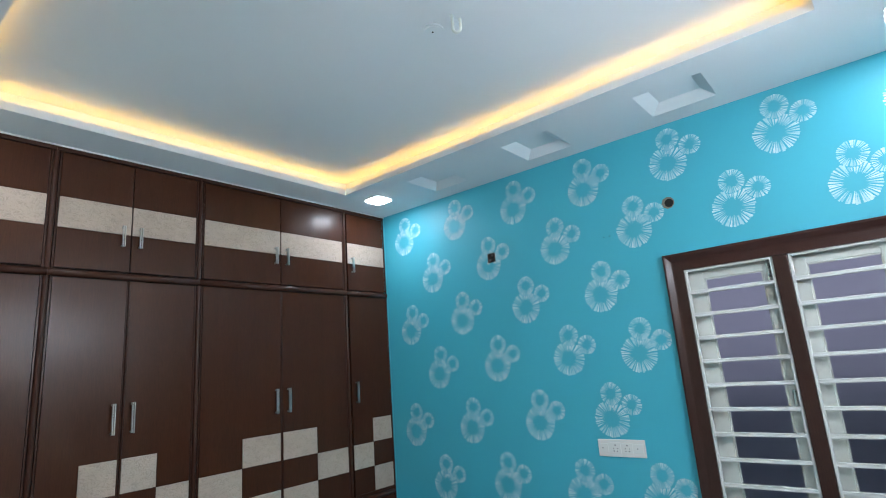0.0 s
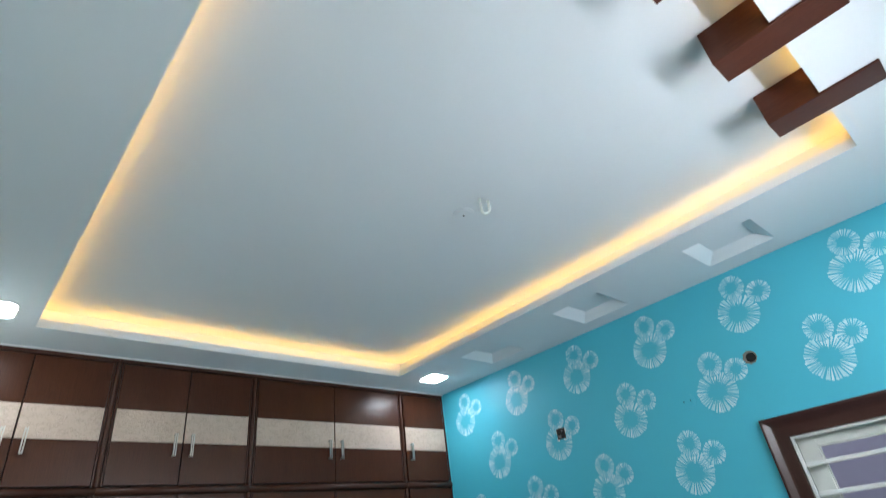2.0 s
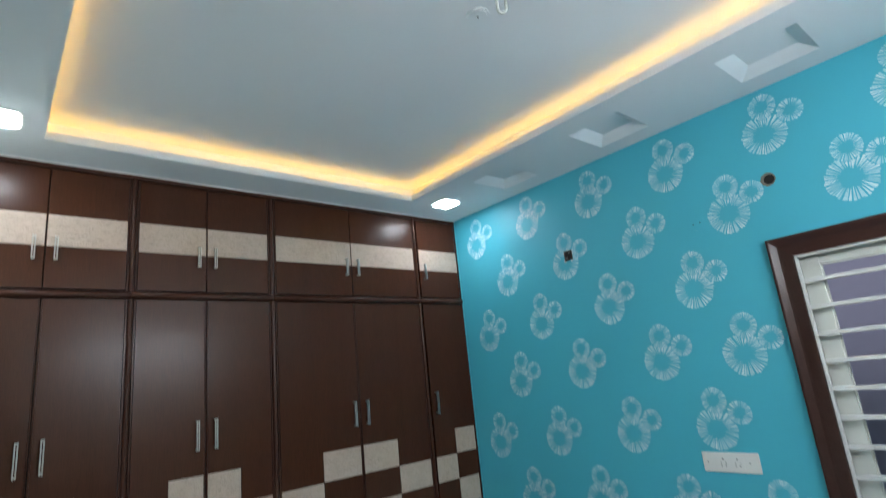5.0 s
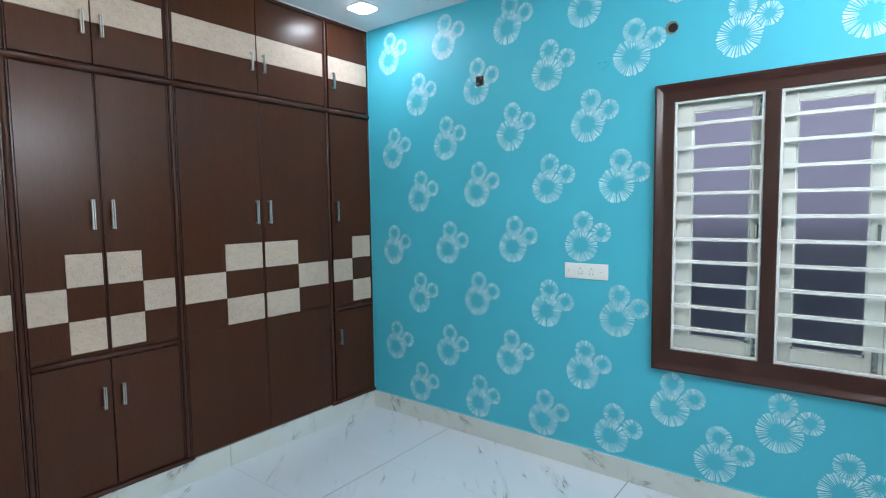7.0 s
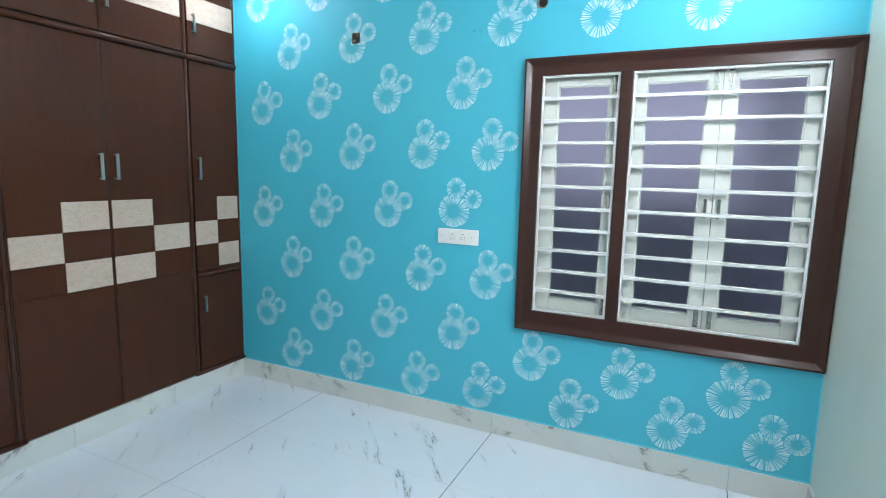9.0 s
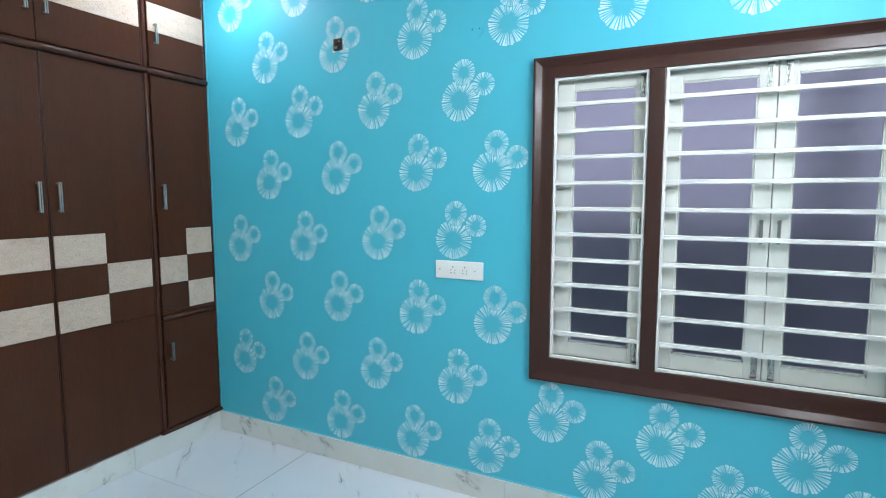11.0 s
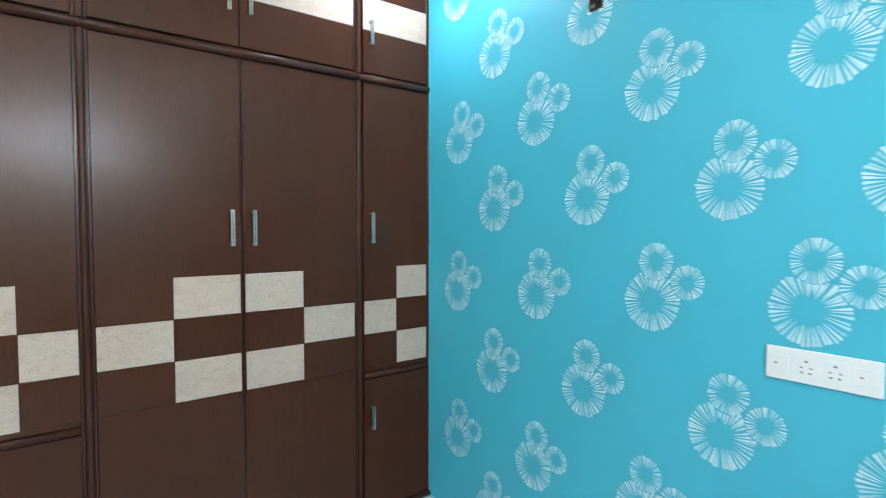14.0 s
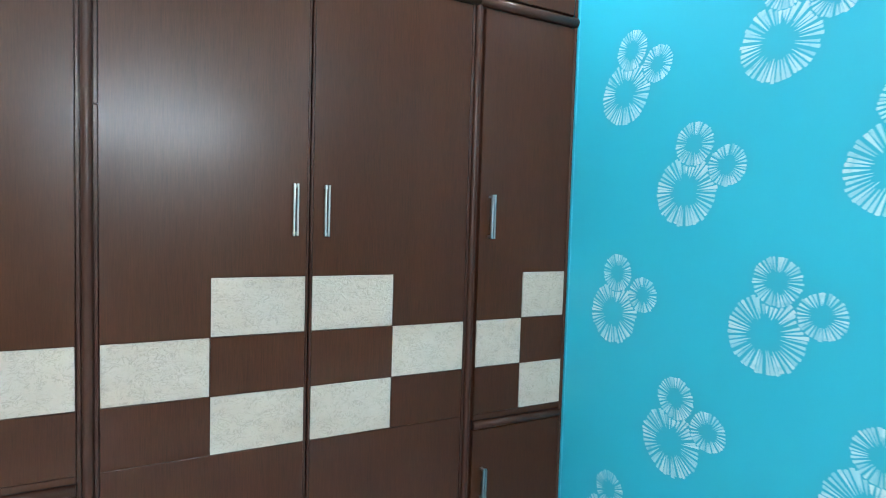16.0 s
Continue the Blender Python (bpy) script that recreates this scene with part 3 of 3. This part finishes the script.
def shutter(x0, x1, gx0, gx1):
    gz0, gz1, ya, yb = 0.822, 1.925, 0.052, 0.088
    bm = boxes((x0, gx0, ya, yb, AZ0 + 0.002, AZ1 - 0.002), (gx1, x1, ya, yb, AZ0 + 0.002, AZ1 - 0.002), (gx0, gx1, ya, yb, AZ0 + 0.002, gz0), (gx0, gx1, ya, yb, gz1, AZ1 - 0.002), bevel=0.002)
    leaf = part("shutter", bm, WHITEM, window_1, "closed white painted window leaf")
    part("pane", boxes((gx0 - 0.004, gx1 + 0.004, 0.066, 0.070, gz0 - 0.004, gz1 + 0.004)), GLASS, leaf, "violet tinted glass")
    b = 0.006
    part("glazing_bead", boxes((gx0 - 0.001, gx0 + b, 0.058, 0.066, gz0, gz1), (gx1 - b, gx1 + 0.001, 0.058, 0.066, gz0, gz1), (gx0, gx1, 0.058, 0.066, gz0 - 0.001, gz0 + b), (gx0, gx1, 0.058, 0.066, gz1 - b, gz1 + 0.001)), WHITEM, leaf)
    return leaf


def bolt(leaf, x, z, length):
    bm = boxes((x - 0.011, x + 0.011, 0.0485, 0.0525, z, z + length))
    cylinder_in(bm, 0.005, length * 0.9, pose(x, 0.044, z + length / 2), 10)
    for q in (0.12, 0.55, 0.9):
        box_in(bm, x - 0.009, x + 0.009, 0.040, 0.050, z + length * q - 0.006, z + length * q + 0.006)
    cylinder_in(bm, 0.0045, 0.020, pose(x, 0.032, z + length * 0.3, 90), 10)
    part("bolt", bm, STEEL, leaf, "polished steel tower bolt")


leaf_a = shutter(AX0 + 0.002, AX1 - 0.002, 2.180, 2.432)
leaf_b = shutter(AX2 + 0.002, 2.929, 2.606, 2.868)
leaf_c = shutter(2.932, AX3 - 0.002, 2.992, 3.256)
for z, ln in ((1.868, 0.100), (0.765, 0.100)):
    bolt(leaf_a, 2.462, z, ln)
    bolt(leaf_b, 2.904, z, ln)
    bolt(leaf_c, 2.962, z, ln)
for leaf, x in ((leaf_a, 2.462), (leaf_b, 2.900), (leaf_c, 2.958)):
    bm = boxes((x - 0.006, x + 0.006, 0.026, 0.034, 1.295, 1.385), (x - 0.007, x + 0.007, 0.030, 0.0525, 1.298, 1.310), (x - 0.007, x + 0.007, 0.030, 0.0525, 1.370, 1.382), bevel=0.0015)
    part("pull_handle", bm, STEEL, leaf, "small chrome pull handle")


def grille(x0, x1):
    g = part("grille", boxes((x0 + 0.0015, x0 + 0.013, -0.006, 0.012, AZ0 + 0.0015, AZ1 - 0.0015), (x1 - 0.013, x1 - 0.0015, -0.006, 0.012, AZ0 + 0.0015, AZ1 - 0.0015), (x0 + 0.013, x1 - 0.013, -0.006, 0.012, AZ0 + 0.0015, AZ0 + 0.013), (x0 + 0.013, x1 - 0.013, -0.006, 0.012, AZ1 - 0.013, AZ1 - 0.0015), bevel=0.0015), GRILL, window_1, "white painted steel grille frame")
    for k in range(10):
        z = 1.860 - 0.1100 * k
        part("grille_bar", boxes((x0 + 0.012, x1 - 0.012, -0.004, 0.016, z - 0.0085, z + 0.0085), bevel=0.002), GRILL, g, "white painted flat steel bar")


grille(AX0, AX1)
grille(AX2, AX3)

# outside
structure("boundary_wall", boxes((-3.0, 9.0, 1.7, 1.85, -0.6, 1.38)), YARD, "plain plastered boundary wall outside the window")
# block added out of view to dim the right leaf's frosted pane
structure("pane_darkener", boxes((3.21, 3.41, 1.0, 1.3, -0.6, 3.2)), YARD, "plain plastered block added outside to darken the right pane")
structure("ground", boxes((-60, 60, 0.16, 120, -0.7, -0.6)), YARD, "plain dark ground outside")


# ---- wall fittings ----
def switch_plate():
    s = base("switch_plate", (1.6635, 0, 1.122), "white plastic switch plate with two sockets on the teal wall", "switch plate")
    part("plate", boxes((-0.1245, 0.1245, -0.009, -0.0005, -0.043, 0.043), bevel=0.003), SOCKET, s)
    for x in (-0.092, 0.092):
        bm = bmesh.new()
        box_in(bm, x - 0.022, x + 0.022, -0.0115, -0.0092, -0.022, 0.022, bevel=0.001)
        part("switch", bm, SOCKET, s)
        part("switch_mark", boxes((x - 0.010, x - 0.004, -0.0125, -0.0117, -0.002, 0.002)), MARK, s, "small printed mark")
    for x in (-0.030, 0.032):
        part("socket", boxes((x - 0.028, x + 0.028, -0.0112, -0.0092, -0.027, 0.027), bevel=0.001), SOCKET, s)
        bm = bmesh.new()
        for dx, dz, r in ((0, 0.015, 0.0036), (-0.011, -0.001, 0.0026), (0.011, -0.001, 0.0026), (-0.009, -0.014, 0.003), (0.009, -0.014, 0.003)):
            cylinder_in(bm, r, 0.0012, pose(x + dx, -0.0118, dz, 90), 10)
        part("pin_holes", bm, MARK, s, "grey pin holes")


switch_plate()


def wall_hole():
    h = base("pipe_opening", (2.088, 0, 2.331), "round unfinished pipe opening in the teal wall", "pipe opening")
    bm = bmesh.new()
    n = 18
    rim = [0.031 * (1 + 0.05 * math.sin(3 * i)) for i in range(n)]
    for i in range(n):
        a, b = 2 * math.pi * i / n, 2 * math.pi * (i + 1) / n
        ra, rb = rim[i], rim[(i + 1) % n]
        quad_in(bm, (ra * math.cos(a), -0.0012, ra * math.sin(a)), (rb * math.cos(b), -0.0012, rb * math.sin(b)), (0.026 * math.cos(b), -0.0008, 0.026 * math.sin(b)), (0.026 * math.cos(a), -0.0008, 0.026 * math.sin(a)))
    part("rim", bm, CEMENT, h, "rough grey plaster rim")
    # shade of the hole as a flat disc, set aside to leave a lit crescent
    bm = bmesh.new()
    cylinder_in(bm, 0.0225, 0.0006, pose(0.0045, -0.0012, -0.0015, 90), 9)
    part("bore", bm, HOLE_SHADE, h, "flat dark disc painted as the shade in the bore")
    bm = bmesh.new()
    cylinder_in(bm, 0.0265, 0.0004, pose(0, -0.0003, 0, 90), 24)
    part("lit_crescent", bm, CEMENT, h, "flat grey plaster disc, its crescent painted as the lit inside edge")
    b = base("junction_box", (0.973, 0, 2.251), "small open metal junction box with wires in the teal wall", "junction box")
    # the box's shaded depth is a flat dark plate
    part("opening", boxes((-0.024, 0.024, -0.0016, -0.0004, -0.027, 0.027)), HOLE_SHADE, b, "flat dark plate painted as the shade in the open box")
    part("rim", boxes((-0.028, -0.022, -0.003, -0.0004, -0.030, 0.030), (0.022, 0.028, -0.003, -0.0004, -0.030, 0.030), (-0.022, 0.022, -0.003, -0.0004, 0.024, 0.030), (-0.022, 0.010, -0.003, -0.0004, -0.030, -0.026)), RUST, b, "rusty box edge")
    for chip in (((0.029, -0.0006, -0.006), (0.038, -0.0006, 0.004), (0.037, -0.0006, 0.018), (0.029, -0.0006, 0.022)), ((-0.037, -0.0006, -0.033), (-0.022, -0.0006, -0.039), (-0.018, -0.0006, -0.031), (-0.029, -0.0006, -0.012)), ((0.010, -0.0006, -0.038), (0.030, -0.0006, -0.036), (0.030, -0.0006, -0.031), (0.014, -0.0006, -0.031))):
        bm = bmesh.new()
        quad_in(bm, *chip)
        part("chipped_plaster", bm, SOCKET, b, "white chipped plaster at the box edge")
    part("terminal", boxes((-0.020, -0.002, -0.006, -0.0018, -0.020, -0.008), (0.004, 0.014, -0.005, -0.0018, 0.010, 0.020), bevel=0.001), MARK, b, "grey terminal piece")
    part("wire", boxes((-0.012, 0.006, -0.010, -0.0018, 0.004, 0.010), (0.006, 0.020, -0.012, -0.0018, -0.012, -0.006), bevel=0.001), DARK, b, "short black wire ends")
    c = base("round_cover", (1.745, 0, 2.224), "small round junction cover painted over in teal", "junction cover")
    bm = bmesh.new()
    cylinder_in(bm, 0.037, 0.004, pose(0, -0.0022, 0, 90), 28)
    cylinder_in(bm, 0.030, 0.003, pose(0, -0.0055, 0, 90), 28)
    part("cover", bm, TEAL, c)
    for dx in (-0.017, 0.017):
        bm = bmesh.new()
        cylinder_in(bm, 0.003, 0.001, pose(dx, -0.0073, 0, 90), 10)
        part("screw", bm, DARK, c)


wall_hole()


# ---- stencilled fan circles ----
def ring_in(bm, cx, cz, radius, count, rng, y, over=()):
    """A ring of petals; where a ring of over lies on it, the petals stop short of that one's rim."""
    for i in range(count):
        a = 2 * math.pi * (i + rng.uniform(-0.25, 0.25)) / count
        side = abs(math.cos(a))
        w = math.pi / count * rng.uniform(0.55, 0.80) * (1.2 - 0.28 * side)
        r0 = radius * rng.uniform(0.38, 0.54)
        r1 = radius * rng.uniform(0.96, 1.03)
        for ox, oz, orad in over:
            while r1 > r0 + 0.004 and math.hypot(cx + r1 * math.cos(a) - ox, cz + r1 * math.sin(a) - oz) < orad + 0.003:
                r1 -= 0.002
        rm = (r0 + r1) / 2
        ys = y - rng.uniform(0, 0.0002)
        pts = [(r0, -w * 0.25), (rm, -w * 0.75), (r1, -w), (r1 * 1.012, 0), (r1, w), (rm, w * 0.75), (r0, w * 0.25)]
        quad_in(bm, *[(cx + r * math.cos(a + da), ys, cz + r * math.sin(a + da)) for r, da in pts])


MOTIFS = []
for v in range(5):
    rng = random.Random(50 + v)
    bm = bmesh.new()
    ring_in(bm, 0, 0, 0.0935, 44, rng, -0.0006, ((0.016, 0.127, 0.0575), (0.118, 0.066, 0.0520)))
    ring_in(bm, 0.016, 0.127, 0.0575, 36, rng, -0.0009)
    ring_in(bm, 0.118, 0.066, 0.0520, 32, rng, -0.0012)
    bmesh.ops.recalc_face_normals(bm, faces=bm.faces[:])
    for f in bm.faces:
        if f.normal.y > 0:
            f.normal_flip()
    me = bpy.data.meshes.new("stencil_motif")
    bm.to_mesh(me)
    bm.free()
    me.materials.append(STENCIL)
    MOTIFS.append(me)

# rows: heights and places along the wall
MOTIF_ROWS = [
    ((0.215, 0.695, 1.167, 1.642, 2.119, 2.607, 3.09), (2.509, 2.525, 2.525, 2.522, 2.538, 2.534, 2.54)),
    ((0.466, 0.944, 1.423, 1.896, 2.377, 2.842), (2.195, 2.207, 2.221, 2.230, 2.235, 2.225)),
    ((0.234, 0.699, 1.187, 1.664), (1.857, 1.884, 1.907, 1.916)),
    ((0.468, 0.942, 1.427, 1.825), (1.550, 1.577, 1.590, 1.588)),
    ((0.225, 0.708, 1.199, 1.631), (1.180, 1.209, 1.241, 1.266)),
    ((0.460, 0.939, 1.421, 1.834), (0.856, 0.890, 0.876, 0.874)),
    ((0.227, 0.702, 1.176, 1.642), (0.491, 0.525, 0.549, 0.550)),
    ((2.109, 2.581, 3.074), (0.450, 0.440, 0.452)),
    ((0.454, 0.940, 1.400, 1.807, 2.322, 2.822, 3.245), (0.229, 0.226, 0.222, 0.228, 0.226, 0.230, 0.230)),
]
rng = random.Random(7)
k = 0
for across, heights in MOTIF_ROWS:
    for x, z in zip(across, heights):
        ob = new("stencil_motif", MOTIFS[k % 5])
        ob.parent = wall_north
        ob.location = (x, 0, z)
        ob.rotation_euler = (0, radians(rng.uniform(-2.5, 2.5)), 0)
        tagged(ob, "white stencilled cluster of three fan circles")
        k += 1


# ---- skirting and floor tiles ----
XJ = [0.0, 0.703, 1.905, 3.107, EAST]
for a, b in zip(XJ, XJ[1:]):
    part("skirting_piece", boxes((a + 0.0008, b - 0.0008, -0.009, -0.0002, 0.0005, SKIRT), bevel=0.0015), SKIRTM, wall_north, "marble skirting piece")
# thin paler cyan lines above the skirting and at both wall ends
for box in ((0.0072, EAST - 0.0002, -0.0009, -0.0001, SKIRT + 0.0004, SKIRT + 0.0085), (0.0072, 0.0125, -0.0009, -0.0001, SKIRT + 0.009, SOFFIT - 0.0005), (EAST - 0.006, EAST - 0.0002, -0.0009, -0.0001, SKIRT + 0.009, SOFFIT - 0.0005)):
    part("edge_line", boxes(box), PALE_EDGE, wall_north, "thin paler cyan line at the wall edge")
skirting = tagged(new("skirting"), "veined marble skirting along the wardrobes and the pale walls", kind="structure")
YJ = [-0.0095, -0.578, -1.178, -1.778, -2.378, SOUTH]
for b, a in zip(YJ, YJ[1:]):
    part("skirting_piece", boxes((-0.0035, 0.006, a + 0.0008, b - 0.0008, 0.0005, 0.126), bevel=0.0012), SKIRTM, skirting)
    part("skirting_piece", boxes((EAST - 0.009, EAST - 0.0002, a + 0.0008, b - 0.0008, 0.0005, SKIRT), bevel=0.0015), SKIRTM, skirting)
part("skirting_piece", boxes((0.0065, DX0, SOUTH + 0.0002, SOUTH + 0.009, 0.0005, SKIRT), bevel=0.0015), SKIRTM, skirting)


def tile_mesh(w, d):
    return boxes((-w / 2, w / 2, -d / 2, d / 2, -0.009, 0.0), bevel=0.0004)


cache = {}
YF = [0.0, -0.578, -1.178, -1.778, -2.378, -2.978, -3.578, -4.178, -4.45]
XF = [-0.004, 0.703, 1.905, 3.107, EAST]
for i, (y1, y0) in enumerate(zip(YF, YF[1:])):
    for x0, x1 in zip(XF, XF[1:]):
        w, d = round(x1 - x0 - 0.0038, 4), round(y1 - y0 - 0.0014, 4)
        if (w, d) not in cache:
            bm = tile_mesh(w, d)
            me = bpy.data.meshes.new("tile")
            bm.to_mesh(me)
            bm.free()
            me.materials.append(TILE)
            cache[(w, d)] = me
        t = new("tile", cache[(w, d)])
        t.parent = floor
        t.location = ((x0 + x1) / 2, (y0 + y1) / 2, 0)
